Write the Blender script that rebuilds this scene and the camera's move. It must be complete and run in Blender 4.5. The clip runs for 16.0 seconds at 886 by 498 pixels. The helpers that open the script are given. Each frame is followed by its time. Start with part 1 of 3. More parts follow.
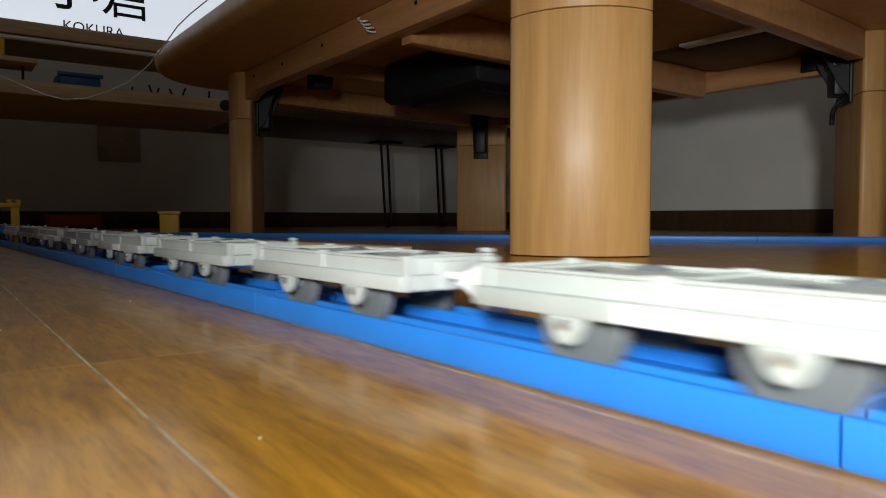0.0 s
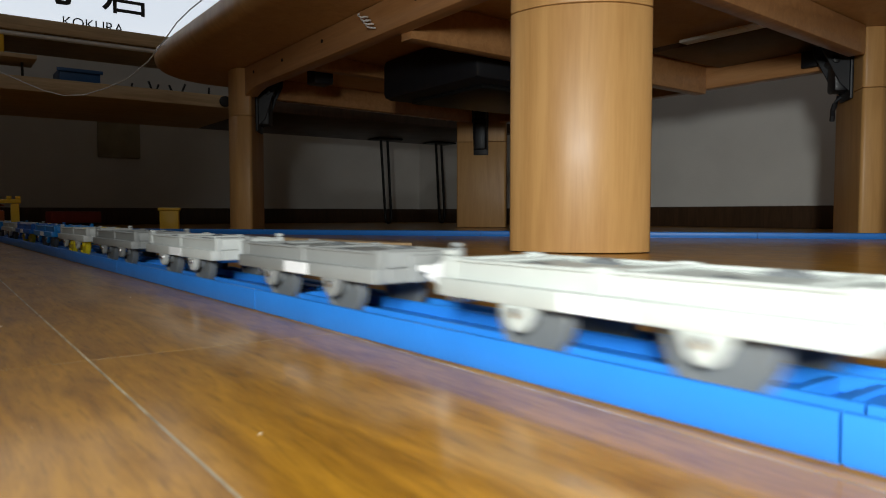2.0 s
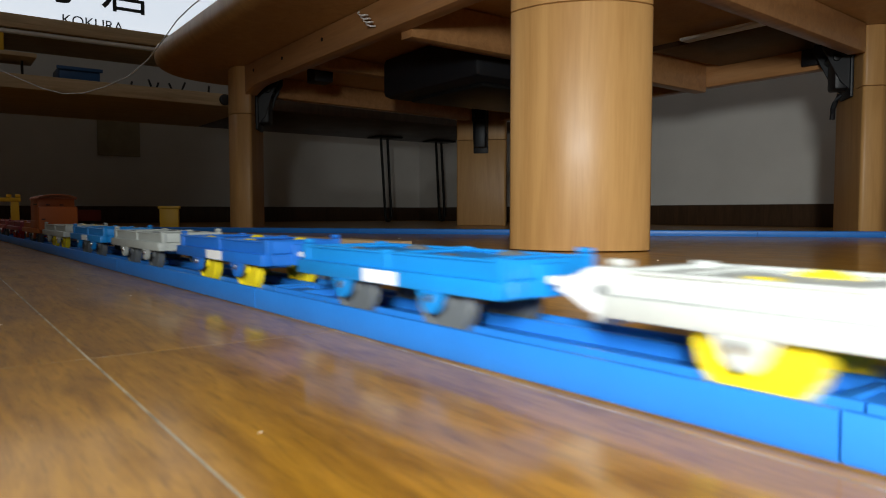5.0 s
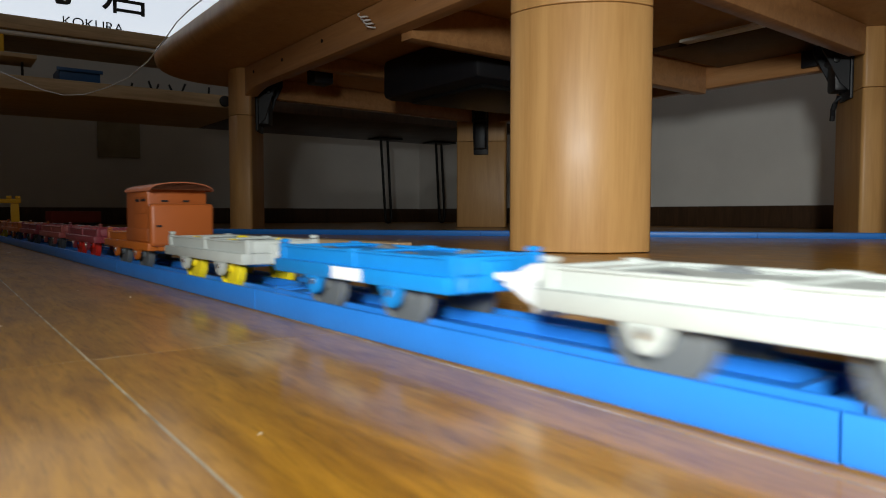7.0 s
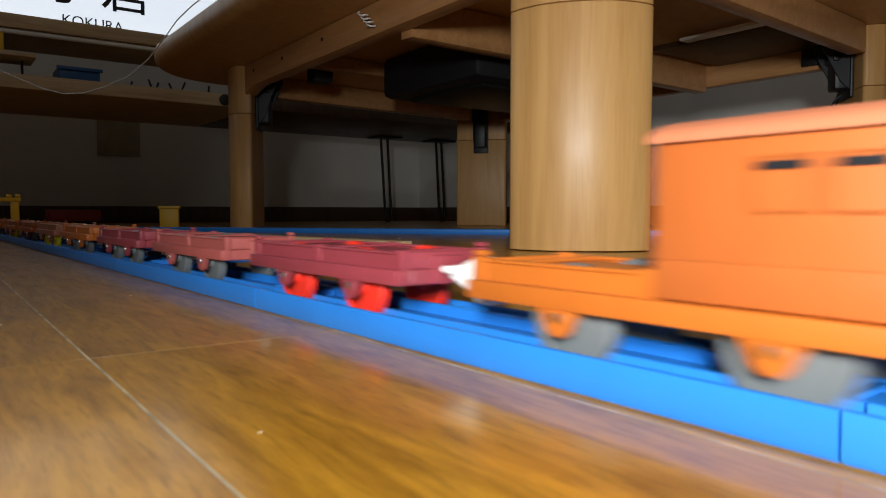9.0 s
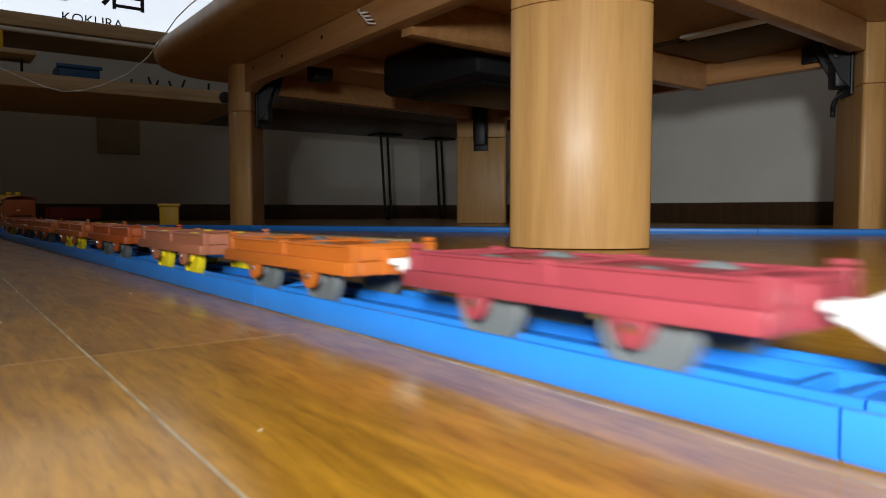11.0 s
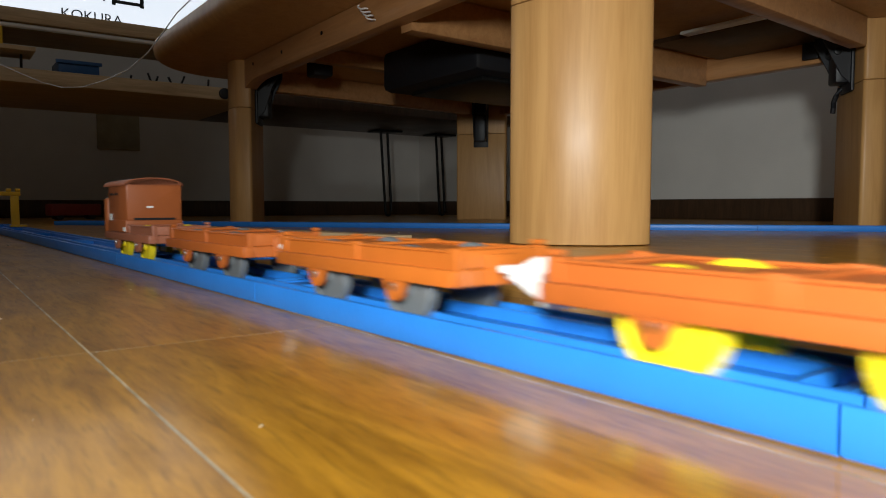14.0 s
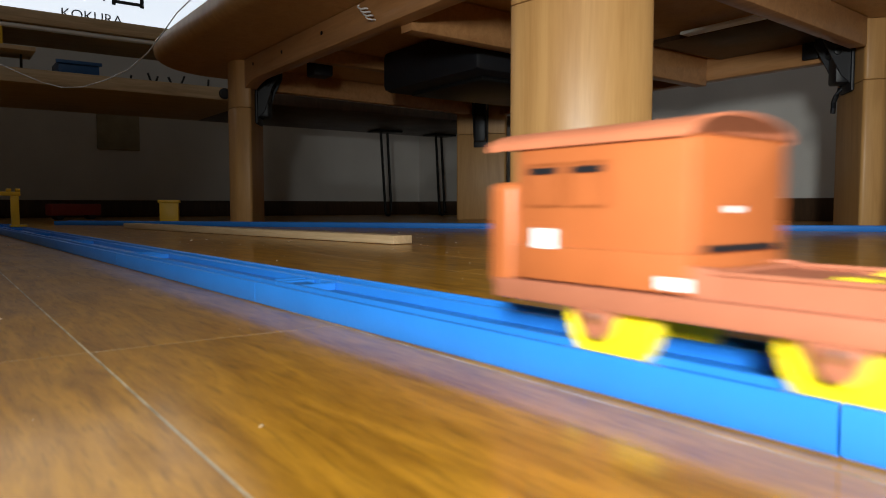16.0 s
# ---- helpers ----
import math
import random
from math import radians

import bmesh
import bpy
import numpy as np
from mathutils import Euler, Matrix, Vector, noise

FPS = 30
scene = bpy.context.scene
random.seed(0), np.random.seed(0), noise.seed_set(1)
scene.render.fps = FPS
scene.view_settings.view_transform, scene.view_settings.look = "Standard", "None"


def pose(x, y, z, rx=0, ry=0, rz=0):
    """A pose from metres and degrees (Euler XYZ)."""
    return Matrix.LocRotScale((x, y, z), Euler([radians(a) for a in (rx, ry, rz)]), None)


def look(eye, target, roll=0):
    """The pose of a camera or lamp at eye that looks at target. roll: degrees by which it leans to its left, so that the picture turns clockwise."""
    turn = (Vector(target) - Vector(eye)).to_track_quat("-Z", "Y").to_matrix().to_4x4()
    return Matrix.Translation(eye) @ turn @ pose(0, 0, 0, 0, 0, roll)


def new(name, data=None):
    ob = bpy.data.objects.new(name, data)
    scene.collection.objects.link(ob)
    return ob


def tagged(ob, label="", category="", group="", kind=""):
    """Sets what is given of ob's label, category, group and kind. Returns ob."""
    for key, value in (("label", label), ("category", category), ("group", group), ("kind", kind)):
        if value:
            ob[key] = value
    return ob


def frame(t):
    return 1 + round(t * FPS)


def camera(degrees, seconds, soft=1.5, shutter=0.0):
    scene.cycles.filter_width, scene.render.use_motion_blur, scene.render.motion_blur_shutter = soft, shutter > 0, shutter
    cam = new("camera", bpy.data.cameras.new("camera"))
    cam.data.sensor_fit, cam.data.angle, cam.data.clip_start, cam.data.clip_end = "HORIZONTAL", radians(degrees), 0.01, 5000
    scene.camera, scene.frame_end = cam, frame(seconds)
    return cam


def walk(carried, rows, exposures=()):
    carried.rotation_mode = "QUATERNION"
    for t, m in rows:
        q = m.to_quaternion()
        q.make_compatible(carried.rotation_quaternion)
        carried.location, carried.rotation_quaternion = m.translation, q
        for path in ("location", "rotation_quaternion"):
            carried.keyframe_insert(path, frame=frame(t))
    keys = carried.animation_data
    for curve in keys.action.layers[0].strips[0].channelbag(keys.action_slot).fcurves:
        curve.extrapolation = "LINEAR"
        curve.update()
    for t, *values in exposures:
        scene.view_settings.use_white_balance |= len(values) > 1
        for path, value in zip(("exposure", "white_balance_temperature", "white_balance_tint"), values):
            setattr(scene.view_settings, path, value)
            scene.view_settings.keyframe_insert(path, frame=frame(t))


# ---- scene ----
# ---- the lens and its slow tilt ----
H = 0.0377          # lens height over the floor
YAW = -36.0         # the floor boards run along +Y
cam = camera(64.0, 16.0, soft=1.0, shutter=0.85)
TILT = [(0, 2.555), (0.5, 2.600), (1, 2.692), (1.5, 2.805), (2, 2.851), (2.5, 2.874), (3, 2.897), (3.5, 2.919), (4, 2.988),
        (5.2, 2.988), (6.5, 2.919), (7, 2.874), (7.5, 2.805), (8, 2.851), (8.5, 2.919), (9, 2.988), (10.3, 3.101), (11.5, 3.192),
        (12, 3.192), (12.5, 3.238), (13, 3.306), (13.5, 3.388), (14, 3.465), (14.5, 3.420), (15, 3.420), (15.5, 3.420), (16, 3.465)]
cam.data.dof.use_dof, cam.data.dof.focus_distance, cam.data.dof.aperture_fstop = True, 0.8, 40
walk(cam, [(t, pose(0, 0, H, 90 - a, 0, YAW)) for t, a in TILT], [(0, -0.12), (3, 0.0), (6.5, -0.05), (9, 0.10), (12, 0.20), (16, 0.18)])

# ---- light: a dim ceiling lamp behind the lens, a low lamp with a hood beside it, and the lit sign on the shelf ----
world = bpy.data.worlds.new("room_air")
world.use_nodes = True
world.node_tree.nodes["Background"].inputs[0].default_value = (0.5, 0.55, 0.6, 1)
world.node_tree.nodes["Background"].inputs[1].default_value = 0.010
scene.world = world


def lamp(name, eye, target, watts, size, colour, spread=180):
    data = bpy.data.lights.new(name, "AREA")
    data.shape, data.size, data.size_y, data.energy, data.color, data.spread = "ELLIPSE", size[0], size[1], watts, colour, radians(spread)
    ob = new(name, data)
    ob.matrix_world = look(eye, target)
    return ob


lamp("ceiling_lamp", (-0.9, -1.2, 2.25), (0.1, 1.2, 0.2), 5.6, (0.45, 0.45), (0.95, 0.98, 1.0))
lamp("low_lamp", (-0.275, -0.265, 0.178), (0.58, 0.36, 0.03), 1.72, (0.09, 0.12), (0.925, 0.965, 0.945), 70)

# ---- materials ----


def material(name, colour, rough=0.5, metal=0.0, vary=0.12, scale=30.0, bump=0.0, bump_scale=200.0, coat=0.0, per_object=0.0):
    m = bpy.data.materials.new(name)
    m.use_nodes = True
    nt = m.node_tree
    bsdf = nt.nodes["Principled BSDF"]
    bsdf.inputs["Roughness"].default_value = rough
    bsdf.inputs["Metallic"].default_value = metal
    bsdf.inputs["Coat Weight"].default_value = coat
    bsdf.inputs["Coat Roughness"].default_value = 0.12
    tc = nt.nodes.new("ShaderNodeTexCoord")
    n1 = nt.nodes.new("ShaderNodeTexNoise")
    n1.inputs["Scale"].default_value, n1.inputs["Detail"].default_value = scale, 6
    nt.links.new(tc.outputs["Object"], n1.inputs["Vector"])
    ramp = nt.nodes.new("ShaderNodeMapRange")
    ramp.inputs["From Min"].default_value, ramp.inputs["From Max"].default_value = 0.3, 0.7
    ramp.inputs["To Min"].default_value, ramp.inputs["To Max"].default_value = 1 - vary, 1 + vary
    nt.links.new(n1.outputs["Fac"], ramp.inputs["Value"])
    hsv = nt.nodes.new("ShaderNodeHueSaturation")
    hsv.inputs["Color"].default_value = (*colour, 1)
    last = ramp.outputs["Result"]
    if per_object:
        info = nt.nodes.new("ShaderNodeObjectInfo")
        r2 = nt.nodes.new("ShaderNodeMapRange")
        r2.inputs["To Min"].default_value, r2.inputs["To Max"].default_value = 1 - per_object, 1 + per_object
        nt.links.new(info.outputs["Random"], r2.inputs["Value"])
        mul = nt.nodes.new("ShaderNodeMath")
        mul.operation = "MULTIPLY"
        nt.links.new(last, mul.inputs[0])
        nt.links.new(r2.outputs["Result"], mul.inputs[1])
        last = mul.outputs[0]
    nt.links.new(last, hsv.inputs["Value"])
    nt.links.new(hsv.outputs["Color"], bsdf.inputs["Base Color"])
    n2 = nt.nodes.new("ShaderNodeTexNoise")
    n2.inputs["Scale"].default_value, n2.inputs["Detail"].default_value = scale * 0.31, 4
    nt.links.new(tc.outputs["Object"], n2.inputs["Vector"])
    r3 = nt.nodes.new("ShaderNodeMapRange")
    r3.inputs["To Min"].default_value, r3.inputs["To Max"].default_value = max(0.02, rough - 0.1), min(1, rough + 0.1)
    nt.links.new(n2.outputs["Fac"], r3.inputs["Value"])
    nt.links.new(r3.outputs["Result"], bsdf.inputs["Roughness"])
    if bump:
        n3 = nt.nodes.new("ShaderNodeTexNoise")
        n3.inputs["Scale"].default_value, n3.inputs["Detail"].default_value = bump_scale, 3
        nt.links.new(tc.outputs["Object"], n3.inputs["Vector"])
        b = nt.nodes.new("ShaderNodeBump")
        b.inputs["Strength"].default_value, b.inputs["Distance"].default_value = bump, 0.001
        nt.links.new(n3.outputs["Fac"], b.inputs["Height"])
        nt.links.new(b.outputs["Normal"], bsdf.inputs["Normal"])
    return m


def wood(name, dark, light, stretch, rough=0.35, coat=0.0, per_object=0.0, scale=9.0, bump=0.05):
    """Grain that runs along the axis with the small stretch value."""
    m = bpy.data.materials.new(name)
    m.use_nodes = True
    nt = m.node_tree
    bsdf = nt.nodes["Principled BSDF"]
    bsdf.inputs["Coat Weight"].default_value, bsdf.inputs["Coat Roughness"].default_value = coat, 0.13
    tc = nt.nodes.new("ShaderNodeTexCoord")
    mp = nt.nodes.new("ShaderNodeMapping")
    mp.inputs["Scale"].default_value = stretch
    nt.links.new(tc.outputs["Object"], mp.inputs["Vector"])
    vec = mp.outputs["Vector"]
    info = nt.nodes.new("ShaderNodeObjectInfo")
    if per_object:
        add = nt.nodes.new("ShaderNodeVectorMath")
        add.operation = "MULTIPLY_ADD"
        nt.links.new(info.outputs["Random"], add.inputs[0])
        add.inputs[1].default_value = (37, 17, 53)
        nt.links.new(vec, add.inputs[2])
        vec = add.outputs[0]
    big = nt.nodes.new("ShaderNodeTexNoise")
    big.inputs["Scale"].default_value, big.inputs["Detail"].default_value, big.inputs["Distortion"].default_value = scale, 8, 1.2
    nt.links.new(vec, big.inputs["Vector"])
    fine = nt.nodes.new("ShaderNodeTexNoise")
    fine.inputs["Scale"].default_value, fine.inputs["Detail"].default_value = scale * 7, 3
    nt.links.new(vec, fine.inputs["Vector"])
    mixv = nt.nodes.new("ShaderNodeMath")
    mixv.operation = "MULTIPLY_ADD"
    nt.links.new(fine.outputs["Fac"], mixv.inputs[0])
    mixv.inputs[1].default_value = 0.35
    nt.links.new(big.outputs["Fac"], mixv.inputs[2])
    ramp = nt.nodes.new("ShaderNodeValToRGB")
    ramp.color_ramp.elements[0].position, ramp.color_ramp.elements[0].color = 0.42, (*dark, 1)
    ramp.color_ramp.elements[1].position, ramp.color_ramp.elements[1].color = 0.85, (*light, 1)
    nt.links.new(mixv.outputs[0], ramp.inputs["Fac"])
    colour = ramp.outputs["Color"]
    if per_object:
        hsv = nt.nodes.new("ShaderNodeHueSaturation")
        r2 = nt.nodes.new("ShaderNodeMapRange")
        r2.inputs["To Min"].default_value, r2.inputs["To Max"].default_value = 1 - per_object, 1 + per_object
        nt.links.new(info.outputs["Random"], r2.inputs["Value"])
        nt.links.new(r2.outputs["Result"], hsv.inputs["Value"])
        nt.links.new(colour, hsv.inputs["Color"])
        colour = hsv.outputs["Color"]
    nt.links.new(colour, bsdf.inputs["Base Color"])
    smear = nt.nodes.new("ShaderNodeTexNoise")
    smear.inputs["Scale"].default_value, smear.inputs["Detail"].default_value = 14, 5
    nt.links.new(tc.outputs["Object"], smear.inputs["Vector"])
    r3 = nt.nodes.new("ShaderNodeMapRange")
    r3.inputs["To Min"].default_value, r3.inputs["To Max"].default_value = max(0.03, rough - 0.12), rough + 0.12
    nt.links.new(smear.outputs["Fac"], r3.inputs["Value"])
    nt.links.new(r3.outputs["Result"], bsdf.inputs["Roughness"])
    b = nt.nodes.new("ShaderNodeBump")
    b.inputs["Strength"].default_value, b.inputs["Distance"].default_value = bump, 0.001
    nt.links.new(fine.outputs["Fac"], b.inputs["Height"])
    nt.links.new(b.outputs["Normal"], bsdf.inputs["Normal"])
    return m


M_FLOOR = wood("floor_wood", (0.25, 0.105, 0.006), (0.54, 0.255, 0.020), (11, 1.5, 1), 0.40, 0.50, 0.08, scale=13.0)


def pores(m, stretch, scale, depth):
    """Short dark flecks along the grain of a wood."""
    nt = m.node_tree
    bsdf = nt.nodes["Principled BSDF"]
    bsdf.inputs["Specular IOR Level"].default_value = 0.15
    tc, mp, n = (nt.nodes.new("ShaderNode" + k) for k in ("TexCoord", "Mapping", "TexNoise"))
    mp.inputs["Scale"].default_value = stretch
    n.inputs["Scale"].default_value, n.inputs["Detail"].default_value = scale, 2
    nt.links.new(tc.outputs["Object"], mp.inputs["Vector"])
    nt.links.new(mp.outputs["Vector"], n.inputs["Vector"])
    r = nt.nodes.new("ShaderNodeMapRange")
    r.inputs["From Min"].default_value, r.inputs["From Max"].default_value = 0.56, 0.66
    r.inputs["To Min"].default_value, r.inputs["To Max"].default_value = 1.0, 1.0 - depth
    nt.links.new(n.outputs["Fac"], r.inputs["Value"])
    hsv = nt.nodes.new("ShaderNodeHueSaturation")
    nt.links.new(bsdf.inputs["Base Color"].links[0].from_socket, hsv.inputs["Color"])
    nt.links.new(r.outputs["Result"], hsv.inputs["Value"])
    nt.links.new(hsv.outputs["Color"], bsdf.inputs["Base Color"])


pores(M_FLOOR, (10, 1, 1), 75.0, 0.20)
M_GAP = material("floor_joint", (0.36, 0.31, 0.23), 0.8, vary=0.6, scale=70)
M_TABLE = wood("table_wood", (0.44, 0.225, 0.072), (0.55, 0.305, 0.108), (7, 7, 0.55), 0.46, 0.0, scale=7.0, bump=0.03)
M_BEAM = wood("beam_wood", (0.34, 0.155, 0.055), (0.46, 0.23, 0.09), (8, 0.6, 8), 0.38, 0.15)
M_PINE = wood("pine", (0.50, 0.33, 0.17), (0.68, 0.50, 0.29), (12, 0.8, 12), 0.6)
M_SHELF = wood("shelf_wood", (0.44, 0.31, 0.17), (0.62, 0.46, 0.27), (0.8, 12, 12), 0.55)
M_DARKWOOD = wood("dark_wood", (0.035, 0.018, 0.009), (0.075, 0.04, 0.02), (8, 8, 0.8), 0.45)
M_WALL = material("wallpaper", (0.64, 0.62, 0.58), 0.85, vary=0.05, scale=6, bump=0.5, bump_scale=260)
M_CEIL = material("ceiling_paper", (0.82, 0.80, 0.77), 0.9, vary=0.04, scale=6)
M_BLACK = material("black_plastic", (0.007, 0.008, 0.011), 0.5)
M_IRON = material("black_iron", (0.015, 0.015, 0.015), 0.45, 0.6)
M_STEEL = material("bright_steel", (0.75, 0.75, 0.76), 0.25, 1.0)
M_WHITE = material("white_plastic", (0.80, 0.80, 0.78), 0.4, vary=0.03)
M_PAPER = material("sign_white", (0.82, 0.83, 0.84), 0.5, vary=0.02)
M_GLOW = material("sign_glow", (0.82, 0.84, 0.86), 0.4, vary=0.02)
M_GLOW.node_tree.nodes["Principled BSDF"].inputs["Emission Color"].default_value = (0.80, 0.89, 1.0, 1)
M_GLOW.node_tree.nodes["Principled BSDF"].inputs["Emission Strength"].default_value = 0.80
M_INK = material("sign_ink", (0.02, 0.02, 0.022), 0.5)
M_PATCH = material("patch_beige", (0.32, 0.27, 0.17), 0.7)
M_BLUEBOX = material("bluebox_plastic", (0.02, 0.09, 0.24), 0.45)
M_TRACK = material("track_blue", (0.018, 0.180, 0.60), 0.42, vary=0.07, scale=24, bump=0.08, bump_scale=500)
M_YELLOW = material("pier_yellow", (0.78, 0.47, 0.03), 0.42, vary=0.06)
M_REDTOY = material("toy_red", (0.20, 0.02, 0.01), 0.5)

PLASTIC = {
    "cream": (0.425, 0.450, 0.425), "white": (0.464, 0.482, 0.464), "grey": (0.241, 0.249, 0.241), "pale_grey": (0.516, 0.525, 0.507),
    "sky": (0.007, 0.219, 0.602), "blue": (0.013, 0.138, 0.533), "maroon": (0.258, 0.039, 0.052), "rose": (0.361, 0.082, 0.073),
    "orange": (0.439, 0.112, 0.014), "salmon": (0.344, 0.120, 0.065), "cab_brown": (0.370, 0.103, 0.029), "cab_orange": (0.378, 0.093, 0.019), "rust": (0.361, 0.069, 0.010), "tangerine": (0.404, 0.099, 0.017)}
BODY = {k: material(k + "_body", v, 0.42, vary=0.06, scale=60, bump=0.05, bump_scale=700) for k, v in PLASTIC.items()}
WHEEL = {"grey": material("wheel_grey", (0.12, 0.13, 0.135), 0.45), "yellow": material("wheel_yellow", (0.85, 0.66, 0.015), 0.42),
         "red": material("wheel_red", (0.72, 0.03, 0.015), 0.42)}
M_ROOF = material("roof_sheet", (0.43, 0.135, 0.062), 0.6, vary=0.08, scale=60)
M_HOOK = material("hook_white", (0.76, 0.76, 0.74), 0.35, vary=0.02)

# ---- mesh helpers ----


def box(bm, x0, x1, y0, y1, z0, z1, bevel=0.0, seg=2):
    """A box with rounded edges, added to bm."""
    made = bmesh.ops.create_cube(bm, size=1.0)["verts"]
    bmesh.ops.scale(bm, vec=(x1 - x0, y1 - y0, z1 - z0), verts=made)
    bmesh.ops.translate(bm, vec=((x0 + x1) / 2, (y0 + y1) / 2, (z0 + z1) / 2), verts=made)
    if bevel:
        edges = list({e for v in made for e in v.link_edges})
        bmesh.ops.bevel(bm, geom=edges, offset=bevel, segments=seg, affect="EDGES", profile=0.5)
    return bm


def disc(bm, centre, radius, width, axis="X", seg=32, bevel=0.0):
    """A short cylinder whose axis is X, Y or Z."""
    made = bmesh.ops.create_cone(bm, cap_ends=True, segments=seg, radius1=radius, radius2=radius, depth=width)["verts"]
    turn = {"X": Matrix.Rotation(radians(90), 3, "Y"), "Y": Matrix.Rotation(radians(90), 3, "X"), "Z": Matrix.Identity(3)}[axis]
    bmesh.ops.rotate(bm, cent=(0, 0, 0), matrix=turn, verts=made)
    bmesh.ops.translate(bm, vec=centre, verts=made)
    if bevel:
        caps = [e for e in {e for v in made for e in v.link_edges} if any(len(f.verts) > 4 for f in e.link_faces)]
        bmesh.ops.bevel(bm, geom=caps, offset=bevel, segments=2, affect="EDGES", profile=0.5)
    return bm


def extrude(bm, outline, z0, z1, bevel=0.0, plane="XY", seg=3):
    """A prism over a closed outline; plane XY is extruded up, XZ along Y, YZ along X."""
    order = {"XY": lambda a, b, c: (a, b, c), "XZ": lambda a, b, c: (a, c, b), "YZ": lambda a, b, c: (c, a, b)}[plane]
    low = [bm.verts.new(order(a, b, z0)) for a, b in outline]
    top = [bm.verts.new(order(a, b, z1)) for a, b in outline]
    n = len(outline)
    faces = [bm.faces.new(low[::-1]), bm.faces.new(top)]
    faces += [bm.faces.new((low[i], low[(i + 1) % n], top[(i + 1) % n], top[i])) for i in range(n)]
    bmesh.ops.recalc_face_normals(bm, faces=faces)
    if bevel:
        rim = [e for f in faces[:2] for e in f.edges]
        bmesh.ops.bevel(bm, geom=rim, offset=bevel, segments=seg, affect="EDGES", profile=0.5)
    return bm


def tube(bm, points, radius, seg=8):
    """A round rod along a list of points."""
    pts = [Vector(p) for p in points]
    rings = []
    for i, p in enumerate(pts):
        way = (pts[min(i + 1, len(pts) - 1)] - pts[max(i - 1, 0)]).normalized()
        side = way.cross(Vector((0, 0, 1)) if abs(way.z) < 0.9 else Vector((1, 0, 0))).normalized()
        up = side.cross(way)
        rings.append([bm.verts.new(p + radius * (math.cos(a) * side + math.sin(a) * up)) for a in (2 * math.pi * k / seg for k in range(seg))])
    for a, b in zip(rings, rings[1:]):
        for k in range(seg):
            bm.faces.new((a[k], a[(k + 1) % seg], b[(k + 1) % seg], b[k]))
    bm.faces.new(rings[0][::-1])
    bm.faces.new(rings[-1])
    bmesh.ops.recalc_face_normals(bm, faces=bm.faces[:])
    return bm


def mesh_of(bm, name, mat, smooth=True):
    me = bpy.data.meshes.new(name)
    bm.to_mesh(me)
    bm.free()
    me.materials.append(mat)
    if smooth:
        for p in me.polygons:
            p.use_smooth = True
        me.set_sharp_from_angle(angle=radians(35))
    return me


def part(name, bm, mat, parent, label="", place=None):
    """One mesh object under a thing or a part; bm may be a finished mesh."""
    ob = new(name, bm if isinstance(bm, bpy.types.Mesh) else mesh_of(bm, name, mat))
    ob.parent = parent
    if place is not None:
        ob.matrix_basis = place
    if label:
        tagged(ob, label)
    return ob


def thing(name, bm, mat, label, category, group="", kind="", place=None):
    ob = new(name, None if bm is None else bm if isinstance(bm, bpy.types.Mesh) else mesh_of(bm, name, mat))
    if place is not None:
        ob.matrix_basis = place
    return tagged(ob, label, category, group, kind)


def rounded(x0, x1, y0, y1, r, seg=8):
    """A rectangle's outline with round corners."""
    out = []
    for cx, cy, a0 in ((x1 - r, y1 - r, 0), (x0 + r, y1 - r, 90), (x0 + r, y0 + r, 180), (x1 - r, y0 + r, 270)):
        out += [(cx + r * math.cos(radians(a0 + 90 * k / seg)), cy + r * math.sin(radians(a0 + 90 * k / seg))) for k in range(seg + 1)]
    return out


def B():
    return bmesh.new()


# ---- the room ----
X0, X1, Y0, Y1, TOP = -1.95, 1.80, -1.9, 2.66, 2.40
thing("floor", box(B(), X0, X1, Y0, Y1, -0.06, -0.00005), M_GAP, "brown glossy wooden strip floor of the room", "floor", kind="structure")
thing("wall_east", box(B(), X1, X1 + 0.1, Y0 - 0.1, Y1 + 0.1, -0.06, TOP), M_WALL, "off-white textured wallpaper wall", "wall", kind="structure")
thing("wall_north", box(B(), X0 - 0.1, X1, Y1, Y1 + 0.1, -0.06, TOP), M_WALL, "off-white textured wallpaper wall in shade", "wall", kind="structure")
thing("wall_west", box(B(), X0 - 0.1, X0, Y0 - 0.1, Y1, -0.06, TOP), M_WALL, "off-white textured wallpaper wall", "wall", kind="structure")
thing("wall_south", box(B(), X0, X1, Y0 - 0.1, Y0, -0.06, TOP), M_WALL, "off-white textured wallpaper wall", "wall", kind="structure")
thing("ceiling", box(B(), X0 - 0.1, X1 + 0.1, Y0 - 0.1, Y1 + 0.1, TOP, TOP + 0.1), M_CEIL, "plain pale papered ceiling of the room", "ceiling", kind="structure")
bb = thing("baseboard", None, None, "dark brown wooden baseboard along the walls", "baseboard", kind="structure")
part("board", box(B(), X1 - 0.012, X1 - 0.0005, Y0 + 0.001, Y1 - 0.013, 0, 0.058, 0.002), M_DARKWOOD, bb)
part("board", box(B(), X0 + 0.001, X1 - 0.001, Y1 - 0.012, Y1 - 0.0005, 0, 0.058, 0.002), M_DARKWOOD, bb)


